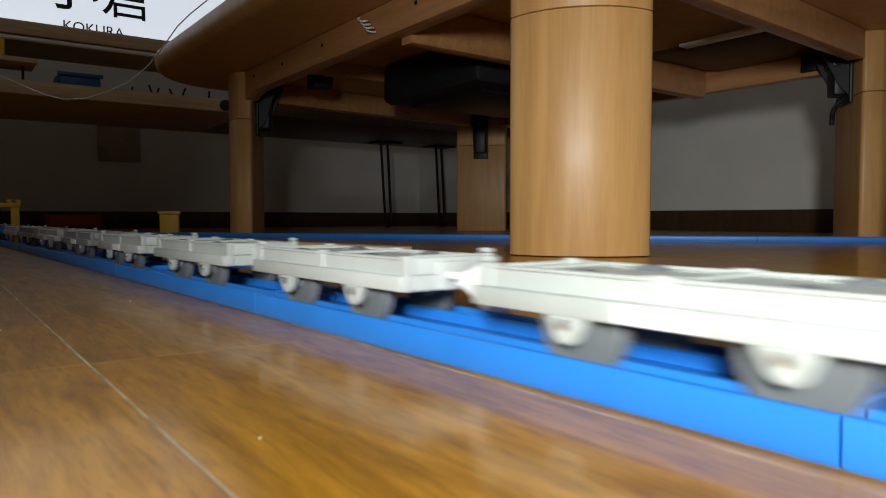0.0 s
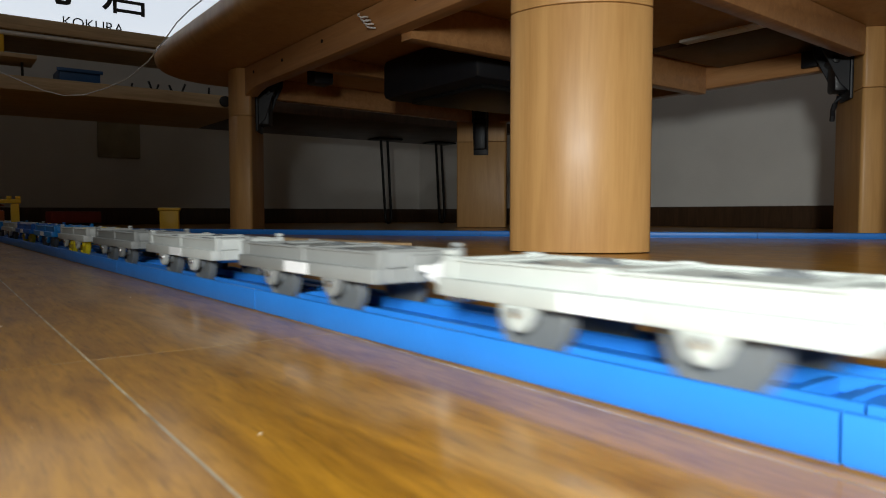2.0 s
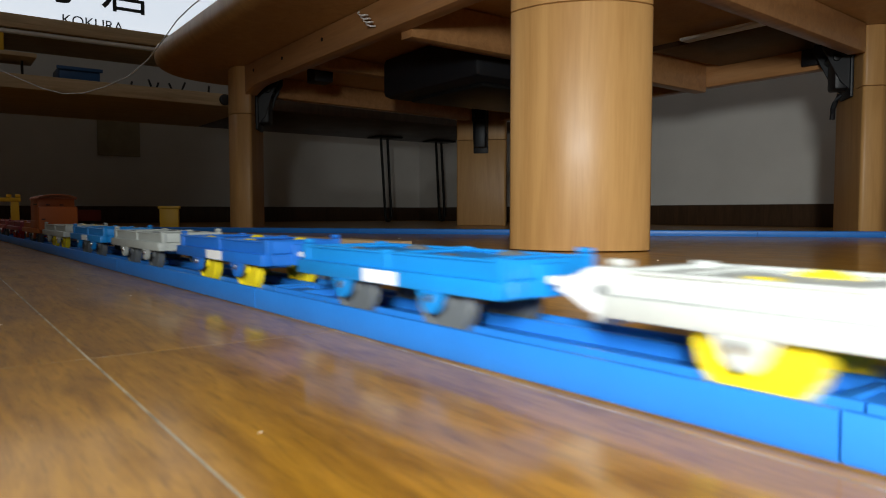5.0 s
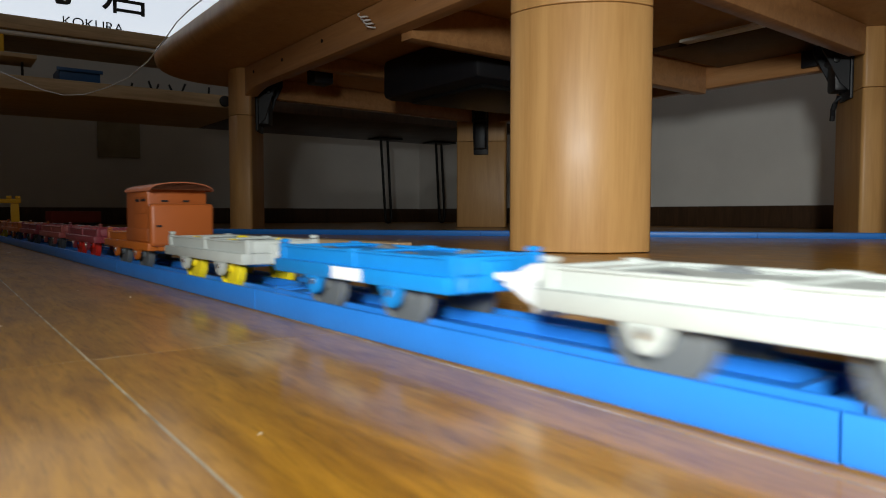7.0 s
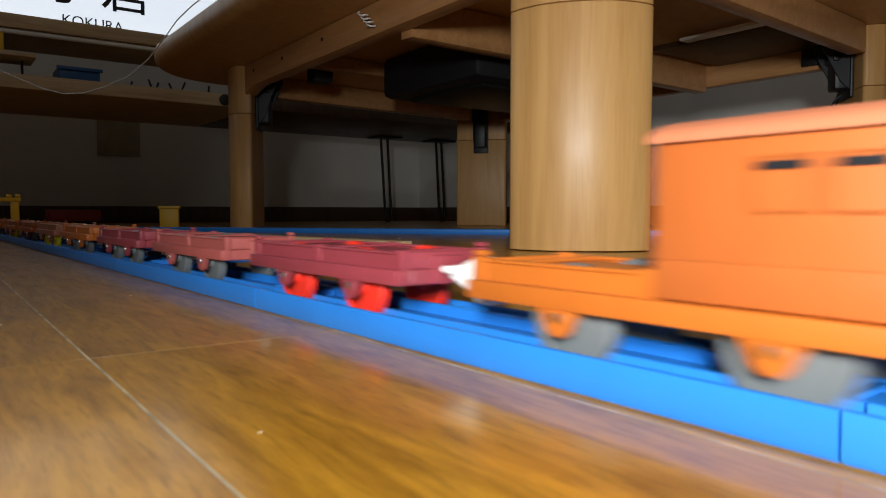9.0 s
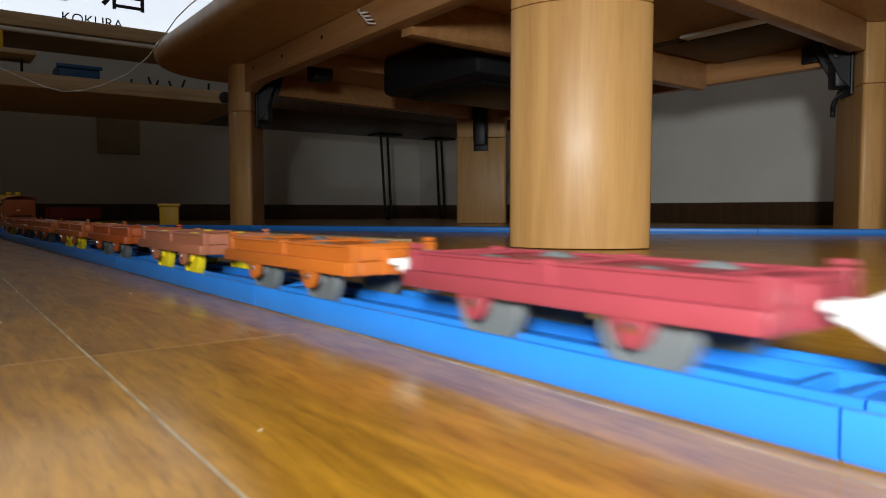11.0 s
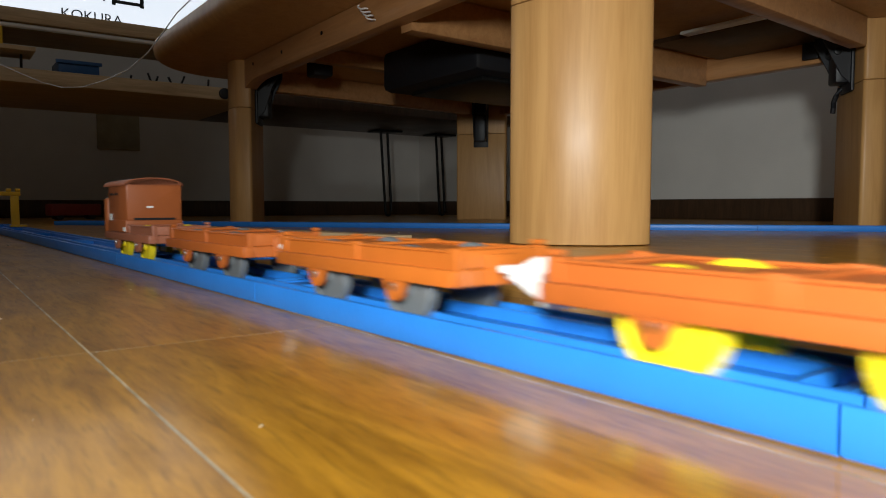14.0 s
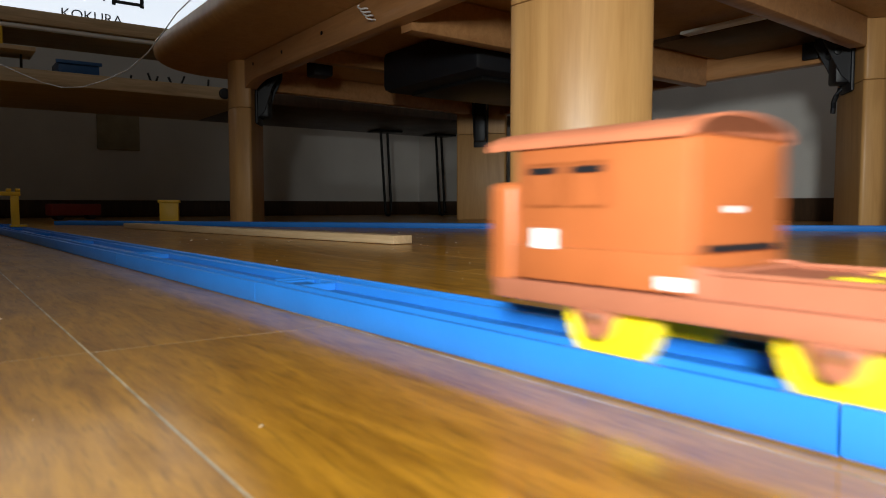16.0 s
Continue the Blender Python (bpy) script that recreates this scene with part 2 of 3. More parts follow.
# ---- the low table ----
def leg_outline(a=0.0675, out=0.033, back=0.023, r=0.006):
    """Section of a leg: a bowed outer face (towards -y), a flat inner face, tight corners."""
    pts = []
    for k in range(25):
        u = -1 + 2 * k / 24
        pts.append(((a - 0.0015) * u, -out + (out + back - 0.030) * abs(u) ** 2.4))
    pts += [(a, back - 0.026)]
    pts += [(a - r + r * math.cos(radians(d)), back - r + r * math.sin(radians(d))) for d in range(0, 91, 15)]
    pts += [(-a + r + r * math.cos(radians(d)), back - r + r * math.sin(radians(d))) for d in range(90, 181, 15)]
    return pts + [(-a, back - 0.026)]


def rail(p, q, thick, z0, z1, haunch=0.0, reach=0.07):
    """A board on edge from p to q; its lower edge may curve down towards both ends."""
    length = math.hypot(q[0] - p[0], q[1] - p[1])
    low = []
    for k in range(33):
        u = length * k / 32
        e = max(0.0, 1 - min(u, length - u) / reach)
        low.append((u, z0 - haunch * e * e))
    bm = extrude(B(), low + [(length, z1), (0, z1)], -thick / 2, thick / 2, 0.002, "XZ", 2)
    bmesh.ops.transform(bm, matrix=pose(p[0], p[1], 0, 0, 0, math.degrees(math.atan2(q[1] - p[1], q[0] - p[0]))), verts=bm.verts[:])
    return bm


def round_quad(corners, r, seg=12):
    """A four-cornered outline with round corners."""
    out = []
    for i in range(4):
        c, a, b = (Vector(corners[j % 4]) for j in (i, i - 1, i + 1))
        p, q = c + (a - c).normalized() * r, c + (b - c).normalized() * r
        for k in range(seg + 1):
            t = k / seg
            v = ((1 - t) ** 2 * p + 1.4142 * t * (1 - t) * c + t * t * q) / ((1 - t) ** 2 + 1.4142 * t * (1 - t) + t * t)
            out.append((v.x, v.y))
    return out


UNDER = 0.3255         # underside of the tabletop
table = thing("low_table", None, None, "low honey-coloured wooden table with four broad bowed legs", "table")
part("tabletop", extrude(B(), round_quad([(0.366, 0.335), (1.375, 0.395), (1.375, 1.675), (0.368, 1.615)], 0.17), UNDER, UNDER + 0.045, 0.019, seg=5), M_TABLE, table, "thick wooden top with a rounded rim")
LEGS = [(0.517, 0.485, -47), (0.540, 1.435, -122), (1.235, 1.517, 133), (1.240, 0.540, 41)]
for lx, ly, turn in LEGS:
    lo = part("leg", extrude(B(), leg_outline(), 0.0008, 0.2320, 0.0012, seg=2), M_TABLE, table, place=pose(lx, ly, 0, 0, 0, turn))
    part("upper_leg", extrude(B(), leg_outline(), 0.2328, UNDER - 0.0005, 0.0012, seg=2), M_TABLE, lo)
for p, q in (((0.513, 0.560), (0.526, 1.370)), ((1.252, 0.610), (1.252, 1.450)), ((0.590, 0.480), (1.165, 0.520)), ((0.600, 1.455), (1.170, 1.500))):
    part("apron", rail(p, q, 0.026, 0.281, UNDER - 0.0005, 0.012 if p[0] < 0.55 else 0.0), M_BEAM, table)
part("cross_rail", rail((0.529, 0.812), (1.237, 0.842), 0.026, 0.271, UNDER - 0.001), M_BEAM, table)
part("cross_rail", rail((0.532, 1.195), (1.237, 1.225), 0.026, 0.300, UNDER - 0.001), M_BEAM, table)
part("heater_box", box(B(), 0.70, 1.02, 0.875, 1.16, 0.250, UNDER - 0.001, 0.012), M_BLACK, table, "black heater housing under the top")
part("heater_guard", box(B(), 0.74, 0.98, 0.91, 1.12, 0.243, 0.2498, 0.002), M_IRON, table, "black metal heater grille")
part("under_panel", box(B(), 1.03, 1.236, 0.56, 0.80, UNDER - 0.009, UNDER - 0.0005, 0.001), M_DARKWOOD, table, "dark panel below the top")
part("white_strip", box(B(), 0.984, 1.006, 0.560, 0.710, UNDER - 0.0145, UNDER - 0.0095, 0.001), M_WHITE, table, "white plastic strip fixed below the top")


def leg_bracket(x, y, turn, w, z0, strap):
    """Folding bracket on a leg's flat inner face: plate, two cheeks, a hinge pin and a lever."""
    br = part("leg_bracket", box(B(), -w / 2, w / 2, 0.0005, 0.006, z0, UNDER - 0.001, 0.002, 2), M_BLACK, table, "black folding bracket", pose(x, y, 0, 0, 0, turn))
    for s in (-1, 1):
        part("cheek", extrude(B(), [(0.006, z0 + 0.012), (0.020, z0 + 0.026), (0.034, UNDER - 0.05), (0.048, UNDER - 0.022), (0.048, UNDER - 0.003), (0.006, UNDER - 0.003)],
                              s * w * 0.42 - 0.0015, s * w * 0.42 + 0.0015, 0.0006, "YZ", 1), M_BLACK, br)
    part("housing", box(B(), -w * 0.38, w * 0.38, 0.0062, 0.027, z0 + 0.014, UNDER - 0.016, 0.004, 2), M_BLACK, br)
    part("hinge_pin", disc(B(), (0, 0.026, UNDER - 0.040), 0.006, w * 1.05, "X", 16, 0.001), M_IRON, br)
    part("knob", disc(B(), (0, 0.010, z0 + 0.022), 0.010, 0.008, "Y", 20, 0.001), M_BLACK, br)
    if strap:
        part("strap", tube(B(), [(0.006, 0.012, z0 + 0.008), (0.005, 0.018, z0 - 0.004), (0.010, 0.020, z0 - 0.014), (0.006, 0.021, z0 - 0.024), (0.009, 0.021, z0 - 0.031)], 0.0042), M_BLACK, br, "black strap end")


for (lx, ly, turn), w, z0 in ((LEGS[1], 0.060, 0.205), (LEGS[2], 0.040, 0.196), (LEGS[3], 0.055, 0.222)):
    m = pose(lx, ly, 0, 0, 0, turn) @ Vector((0, 0.0232, 0))
    leg_bracket(m.x, m.y, turn, w, z0, turn == 41)
part("bracket_plate", box(B(), 1.229, 1.2385, 0.612, 0.640, 0.288, 0.321, 0.002), M_BLACK, table, "black metal plate on the apron")
coil = [(0.4945 + 0.006 * math.cos(a), 0.845 + 0.006 * math.sin(a) + 0.0012 * a, 0.290 + 0.0010 * a) for a in (k * 0.5 for k in range(46))]
part("spring", tube(B(), coil, 0.0011, 6), M_WHITE, table, "small pale coil spring on the apron")
for sy in (0.62, 0.75, 1.02, 1.18, 1.32):
    part("screw", disc(B(), (0.4998 + 0.016 * (sy - 0.56), sy, 0.298 + 0.012 * ((sy * 37) % 1)), 0.003, 0.002, "X", 14, 0.0004), M_IRON, table)
part("stopper", box(B(), 0.60, 0.64, 1.238, 1.275, 0.285, UNDER - 0.001, 0.004), M_BLACK, table, "black plastic stopper")

# ---- long low bench, shelf and station sign against the far wall ----
bench = thing("low_bench", None, None, "long low pine-topped bench on thin black hairpin legs", "bench")
part("top_board", box(B(), -1.3, 0.70, 1.80, 2.28, 0.306, 0.338, 0.003), M_SHELF, bench)
# right of the split, the table's shade is put into the board's dark colour
part("top_board", box(B(), 0.7005, 1.62, 1.80, 2.28, 0.306, 0.338, 0.003), M_DARKWOOD, bench, "right part of the bench top, shade behind the table painted in as dark brown")
for hx, hy in ((1.335, 2.20), (1.575, 2.20), (-1.1, 2.2)):
    hp = part("hairpin_leg", tube(B(), [(hx - 0.024, hy - 0.02, 0.301), (hx + 0.006, hy, 0.02), (hx + 0.010, hy, 0.007), (hx + 0.018, hy, 0.005), (hx + 0.026, hy, 0.007), (hx + 0.031, hy, 0.02), (hx + 0.022, hy + 0.01, 0.301)], 0.0048), M_IRON, bench)
    part("mounting_plate", box(B(), hx - 0.05, hx + 0.05, hy - 0.05, hy + 0.03, 0.300, 0.3058, 0.002), M_IRON, hp)
rack = thing("shelf_rack", None, None, "plain wooden shelf board on uprights over the bench", "shelf")
part("shelf_board", box(B(), -0.95, 0.86, 1.80, 2.06, 0.436, 0.466, 0.003), M_SHELF, rack)
for ux in (-0.93, 0.82):
    part("upright", box(B(), ux, ux + 0.03, 1.86, 2.04, 0.3385, 0.4355, 0.002), M_SHELF, rack)
part("white_rod", tube(B(), [(-0.89, 1.812, 0.4295), (0.81, 1.812, 0.4295)], 0.0055, 10), M_WHITE, rack, "thin white rod under the shelf edge")

board = thing("station_sign", None, None, "lit white station name sign with black characters on the shelf", "sign")
part("case", box(B(), -0.50, 0.86, 1.8392, 1.870, 0.4665, 0.80, 0.002), M_PAPER, board)
part("lit_face", box(B(), -0.495, 0.855, 1.835, 1.839, 0.4668, 0.795, 0.0005), M_GLOW, board, "softly lit white sign face")


def lettering(words, x, z, size, parent, y, widen=1.0):
    data = bpy.data.curves.new("lettering", "FONT")
    data.body, data.size, data.extrude = words, size, 0.0004
    tmp = bpy.data.objects.new("lettering", data)
    scene.collection.objects.link(tmp)
    bpy.context.view_layer.update()
    me = bpy.data.meshes.new_from_object(tmp.evaluated_get(bpy.context.evaluated_depsgraph_get()))
    bpy.data.objects.remove(tmp)
    me.materials.clear()
    me.materials.append(M_INK)
    ob = part("lettering", me, M_INK, parent, "black printed lettering")
    ob.matrix_basis = pose(x, y, z, 90) @ Matrix.Diagonal((widen, 1, 1, 1))


lettering("KOKURA", 0.260, 0.4655, 0.032, board, 1.8342, 1.0)
lettering("小倉", 0.212, 0.523, 0.132, board, 1.8342, 0.96)
part("border_line", box(B(), 0.735, 0.738, 1.8335, 1.8348, 0.50, 0.79), M_INK, board, "thin black line on the sign")

stand = thing("small_stand", None, None, "small wooden stand with a thin board on the bench", "stand")
part("board", box(B(), -0.30, 0.204, 1.79, 1.90, 0.374, 0.383, 0.001), M_SHELF, stand)
for px in (-0.25, 0.178):
    part("post", box(B(), px, px + 0.005, 1.84, 1.846, 0.3382, 0.3738), M_BLACK, stand)
thing("yellow_box", box(B(), -0.12, 0.145, 1.81, 1.88, 0.3834, 0.425, 0.003), M_YELLOW, "yellow plastic toy box on the small stand", "toy box")
tray = thing("blue_tray", None, None, "dark blue plastic tray standing on the bench", "tray")
part("base", box(B(), 0.258, 0.338, 1.85, 1.95, 0.3383, 0.3415, 0.001), M_BLUEBOX, tray)
for x0, x1, y0, y1 in ((0.255, 0.3405, 1.848, 1.8515), (0.255, 0.3405, 1.949, 1.9525), (0.255, 0.2585, 1.852, 1.9485), (0.337, 0.3405, 1.852, 1.9485)):
    part("side", box(B(), x0, x1, y0, y1, 0.3383, 0.373, 0.001), M_BLUEBOX, tray)
part("rim", box(B(), 0.249, 0.346, 1.843, 1.8475, 0.3655, 0.3735, 0.001), M_BLUEBOX, tray)
for x, lean, tall in ((0.405, 10, 0.012), (0.452, -20, 0.022), (0.463, 18, 0.016), (0.500, -25, 0.018), (0.523, 22, 0.024), (0.590, 4, 0.020), (0.640, 62, 0.026), (0.690, 0, 0.022), (0.705, 8, 0.018)):
    thing("dark_peg", box(B(), -0.0022, 0.0022, -0.0022, 0.0022, 0, tall, 0.0006), M_BLACK, "small dark peg standing on the bench edge", "peg", "pegs on the bench", place=pose(x, 1.83, 0.3392, 0, lean, 0))
thing("black_clip", disc(B(), (0.62, 1.7945, 0.322), 0.014, 0.0105, "Y", 20, 0.003), M_BLACK, "round black clip on the bench edge", "clip")
thing("wall_plate", box(B(), 0.476, 0.613, Y1 - 0.006, Y1 - 0.0004, 0.231, 0.355, 0.002), M_PATCH, "beige square cover plate on the wall", "wall plate")
thing("white_cable", tube(B(), [(0.46, 0.90, 0.3718), (0.395, 1.221, 0.4071), (0.376, 1.259, 0.3885), (0.364, 1.293, 0.3730), (0.353, 1.338, 0.3481), (0.337, 1.387, 0.3175), (0.314, 1.441, 0.2926), (0.287, 1.497, 0.2796), (0.256, 1.557, 0.2714), (0.227, 1.603, 0.2736), (0.197, 1.649, 0.2873), (0.164, 1.698, 0.3094), (0.123, 1.753, 0.3369), (0.076, 1.823, 0.3550), (-0.2, 1.84, 0.3395)], 0.0011, 6),
      M_WHITE, "thin white cable sagging from table to bench", "cable")

# ---- track ----
TRACK = pose(0.1088, 0.0494, 0, 0, 0, 1.75)
W, L = 0.0387, 0.216


def track_mesh():
    e = 0.0006          # rounded rims, and a narrow undercut foot
    half = [(0.0010, 0), (0.0010, 0.0004), (0.0002, 0.0005), (0, 0.0008), (0, 0.0083 - e), (0.3 * e, 0.0083 - 0.3 * e), (e, 0.0083), (0.0020 - e, 0.0083), (0.0020, 0.0083 - e), (0.0020, 0.0030), (0.0088, 0.0030),
            (0.0088, 0.0080 - e), (0.0088 + 0.3 * e, 0.0080 - 0.3 * e), (0.0088 + e, 0.0080), (0.0107 - e, 0.0080), (0.0107, 0.0080 - e), (0.0107, 0.0046)]
    prof = half + [(W - x, z) for x, z in half[::-1]]
    bm = B()
    extrude(bm, prof, 0.0003, L - 0.0003, plane="XZ")
    return mesh_of(bm, "track_piece", M_TRACK)


RUNG = mesh_of(box(B(), 0.0108, W - 0.0108, -0.0012, 0.0012, 0.0030, 0.0074, 0.0004, 1), "rung", M_TRACK)
TONGUE = mesh_of(box(B(), 0.014, 0.0245, L - 0.006, L + 0.008, 0.0040, 0.0066, 0.0006, 1), "tongue", M_TRACK)


def lay_track(m, label, group):
    tr = thing("toy_track", TRACK_MESH, None, label, "toy track", group, place=m)
    for y in (0.0045, 0.013, L - 0.013):
        part("rung", RUNG, None, tr, place=pose(0, y, 0))
    part("tongue", TONGUE, None, tr)


TRACK_MESH = track_mesh()
BEND, RADIUS = 6 * L, 0.2155          # the line runs straight to BEND, then a quarter turn to the left
TURNED = BEND + RADIUS * math.pi / 2


def along(u):
    """The place and heading on the middle of the track, u metres from its near joint."""
    if u <= BEND:
        return TRACK @ pose(W / 2, u, 0)
    if u < TURNED:
        a = (u - BEND) / RADIUS
        return TRACK @ pose(W / 2 - RADIUS + RADIUS * math.cos(a), BEND + RADIUS * math.sin(a), 0, 0, 0, math.degrees(a))
    return TRACK @ pose(W / 2 - RADIUS - (u - TURNED), BEND + RADIUS, 0, 0, 0, 90)


def curve_mesh():
    bm = B()
    prof = [(0, 0), (0, 0.0082), (0.002, 0.0082), (0.002, 0.003), (0.0092, 0.003), (0.0092, 0.0078), (0.0107, 0.0078), (0.0107, 0.0034)]
    prof = prof + [(W - x, z) for x, z in prof[::-1]]
    rings = []
    for k in range(9):
        a = radians(0.05 + 44.9 * k / 8)
        rings.append([bm.verts.new(((RADIUS - W / 2 + x) * math.cos(a) - RADIUS, (RADIUS - W / 2 + x) * math.sin(a), z)) for x, z in prof])
    for p, q in zip(rings, rings[1:]):
        for i in range(len(prof)):
            j = (i + 1) % len(prof)
            bm.faces.new((p[i], p[j], q[j], q[i]))
    bm.faces.new(rings[0][::-1])
    bm.faces.new(rings[-1])
    bmesh.ops.recalc_face_normals(bm, faces=bm.faces[:])
    return mesh_of(bm, "curved_track", M_TRACK)


CURVE = curve_mesh()
for k in range(2):
    thing("curved_toy_track", CURVE, None, "curved blue plastic toy track piece on the floor", "toy track", "near toy track bend", place=along(BEND + k * RADIUS * math.pi / 4))
for k in range(7):
    lay_track(along(TURNED + k * L) @ pose(-W / 2, 0, 0), "straight blue plastic toy train track piece on the floor", "near toy track line")
for k in range(-2, 6):
    lay_track(TRACK @ pose(0, k * L, 0), "straight blue plastic toy train track piece on the floor", "near toy track line")
ax, ay, bx, by = 1.30, 0.26, 0.10, 1.72
away = math.degrees(math.atan2(-(bx - ax), by - ay))
for k in range(8):
    lay_track(pose(ax, ay, 0, 0, 0, away) @ pose(0, k * L, 0), "straight blue plastic toy track piece under the table", "far toy track line")

pier = thing("toy_pier", None, None, "yellow plastic toy bridge pier on the floor", "toy pier", place=pose(0.40, 1.50, 0, 0, 0, -20))
part("block", box(B(), -0.018, 0.018, -0.012, 0.012, 0.0005, 0.044, 0.001), M_YELLOW, pier)
part("cap", box(B(), -0.021, 0.021, -0.014, 0.014, 0.0442, 0.050, 0.001), M_YELLOW, pier)
parked = thing("parked_carriage", None, None, "dark red toy carriage parked under the bench", "toy carriage", place=pose(0.33, 2.20, 0, 0, 0, -70))
part("body", box(B(), -0.018, 0.018, -0.07, 0.07, 0.012, 0.044, 0.003), M_REDTOY, parked)
for cy in (-0.045, 0.045):
    part("wheel", disc(B(), (0, cy, 0.0105), 0.010, 0.030, "X", 24, 0.0005), M_BLACK, parked)
thing("pine_strip", box(B(), -0.012, 0.012, 0, 0.71, 0.0005, 0.0088, 0.0006), M_PINE, "thin bare pine batten lying on the floor", "batten", place=pose(0.379, 0.589, 0, 0, 0, 8.0))
gate = thing("toy_gate", None, None, "yellow plastic toy gate standing over the blue track", "toy gate", place=TRACK @ pose(-0.020, 1.118, 0))
for x in (-0.012, W + 0.002):
    part("post", box(B(), x, x + 0.010, -0.004, 0.004, 0.0114, 0.052, 0.0006), M_YELLOW, gate)
for x in (-0.022, W + 0.0005):
    part("foot", box(B(), x, x + 0.020, -0.007, 0.007, 0.0084, 0.0112, 0.0005), M_YELLOW, gate)
part("beam", box(B(), -0.014, W + 0.014, -0.005, 0.005, 0.0522, 0.058, 0.0006), M_YELLOW, gate)
for x in (-0.012, 0.004, 0.020, W - 0.003, W + 0.008):
    part("stud", box(B(), x, x + 0.006, -0.004, 0.004, 0.0582, 0.0625, 0.0005), M_YELLOW, gate)

# ---- the train ----
CACHE = {}


def shared(key, mat, maker):
    if (key, mat.name) not in CACHE:
        CACHE[key, mat.name] = mesh_of(maker(), key, mat)
    return CACHE[key, mat.name]


HALF, LONG = 0.0184, 0.104
AXLES = (0.027, 0.074)


def m_sill():
    bm = B()
    for s in (-1, 1):
        a, b = sorted((s * HALF, s * (HALF - 0.0052)))
        box(bm, a, b, 0, LONG, 0.0166, 0.0212, 0.0006, 2)
    box(bm, -HALF + 0.0052, HALF - 0.0052, 0, 0.003, 0.0166, 0.0212, 0.0004, 1)
    box(bm, -HALF + 0.0052, HALF - 0.0052, LONG - 0.003, LONG, 0.0166, 0.0212, 0.0004, 1)
    return bm


def m_deck():
    """Flat deck with a slot at each side of both axles, through which the wheels rise."""
    wide, slim, y0, y1 = HALF - 0.0042, 0.0092, 0.0022, LONG - 0.0022
    side = [(wide, y0)]
    for y in AXLES:
        side += [(wide, y - 0.0080), (slim, y - 0.0080), (slim, y + 0.0080), (wide, y + 0.0080)]
    side += [(wide, y1)]
    return extrude(B(), side + [(-x, y) for x, y in side[::-1]], 0.0233, 0.0252)


def m_rib():
    return box(B(), -HALF + 0.0046, HALF - 0.0046, -0.0015, 0.0015, 0.0253, 0.0262, 0.0003, 1)


def m_side():
    """Upper side wall: a recessed panel between three posts and a cap rail."""
    bm = B()
    box(bm, -0.0008, 0.0008, 0.001, LONG - 0.001, 0.0205, 0.0257, 0.0003, 1)
    for y0, y1 in ((0.0, 0.0045), (0.0495, 0.0545), (LONG - 0.0045, LONG)):
        box(bm, -0.0014, 0.0014, y0, y1, 0.0205, 0.0268, 0.0004, 2)
    box(bm, -0.0013, 0.0013, 0.004, LONG - 0.004, 0.0254, 0.0263, 0.0003, 1)
    return bm


def m_end():
    bm = B()
    box(bm, -HALF + 0.0034, HALF - 0.0034, -0.0009, 0.0009, 0.0213, 0.0262, 0.0004, 2)
    box(bm, -0.0055, 0.0055, -0.0022, 0.0022, 0.0166, 0.0250, 0.0006, 2)
    return bm


def m_guard():
    pts = [(-0.0058, 0.0167)] + [(0.0040 * math.sin(radians(a)), 0.0150 - 0.0044 * math.cos(radians(a))) for a in range(-75, 76, 15)] + [(0.0058, 0.0167)]
    return extrude(B(), pts, -0.0012, 0.0012, 0.0004, "YZ", 1)


def m_wheel():
    """A turned disc with a raised rim and hub on both faces."""
    half = [(0.0005, 0.0026), (0.0028, 0.0026), (0.0031, 0.0022), (0.0033, 0.0013), (0.0094, 0.0011), (0.0097, 0.0018), (0.0111, 0.0018), (0.0116, 0.0013)]
    outline = half + [(r, -x) for r, x in half[::-1]]
    bm, rings, n = B(), [], 40
    for r, x in outline:
        rings.append([bm.verts.new((x, r * math.cos(2 * math.pi * k / n), r * math.sin(2 * math.pi * k / n))) for k in range(n)])
    for p, q in zip(rings, rings[1:]):
        for k in range(n):
            bm.faces.new((p[k], p[(k + 1) % n], q[(k + 1) % n], q[k]))
    bm.faces.new(rings[0])
    bm.faces.new(rings[-1])
    bmesh.ops.recalc_face_normals(bm, faces=bm.faces[:])
    return bm


def m_hook():
    """Upright spindle-shaped plate with a tab below, narrowing towards the next wagon."""
    half = [(0.0005, 0.0024), (0.0035, 0.0030), (0.0065, 0.0043), (0.0095, 0.0054), (0.0125, 0.0058), (0.0155, 0.0053), (0.0185, 0.0040), (0.0212, 0.0026), (0.0236, 0.0017), (0.0258, 0.0012)]
    pts = [(y, 0.0196 + h) for y, h in half] + [(y, 0.0196 - h) for y, h in half[::-1]]
    bm = extrude(B(), pts, -0.0026, 0.0026, 0.0008, "YZ", 2)
    box(bm, -0.0035, 0.0035, 0.0075, 0.0135, 0.0124, 0.0146, 0.0006, 1)
    box(bm, -0.0048, 0.0048, 0.0222, 0.0266, 0.0200, 0.0222, 0.0006, 1)
    return bm


def m_pin():
    return disc(B(), (0, 0.0122, 0.0200), 0.0013, 0.0058, "X", 14, 0.0003)


def m_knob():
    return box(B(), -0.0013, 0.0013, -0.0019, 0.0019, 0.0269, 0.0284, 0.0005, 2)


def m_sticker():
    return box(B(), -0.00015, 0.00015, 0.042, 0.060, 0.0170, 0.0209)


def m_axle():
    return disc(B(), (0, 0, 0), 0.0014, 0.0377, "X", 14, 0.0003)


def arch(hw, z0, ze, zt):
    return [(-hw, z0), (hw, z0), (hw, ze)] + [(hw * math.cos(radians(a)), ze + (zt - ze) * math.sin(radians(a))) for a in range(12, 180, 12)] + [(-hw, ze)]


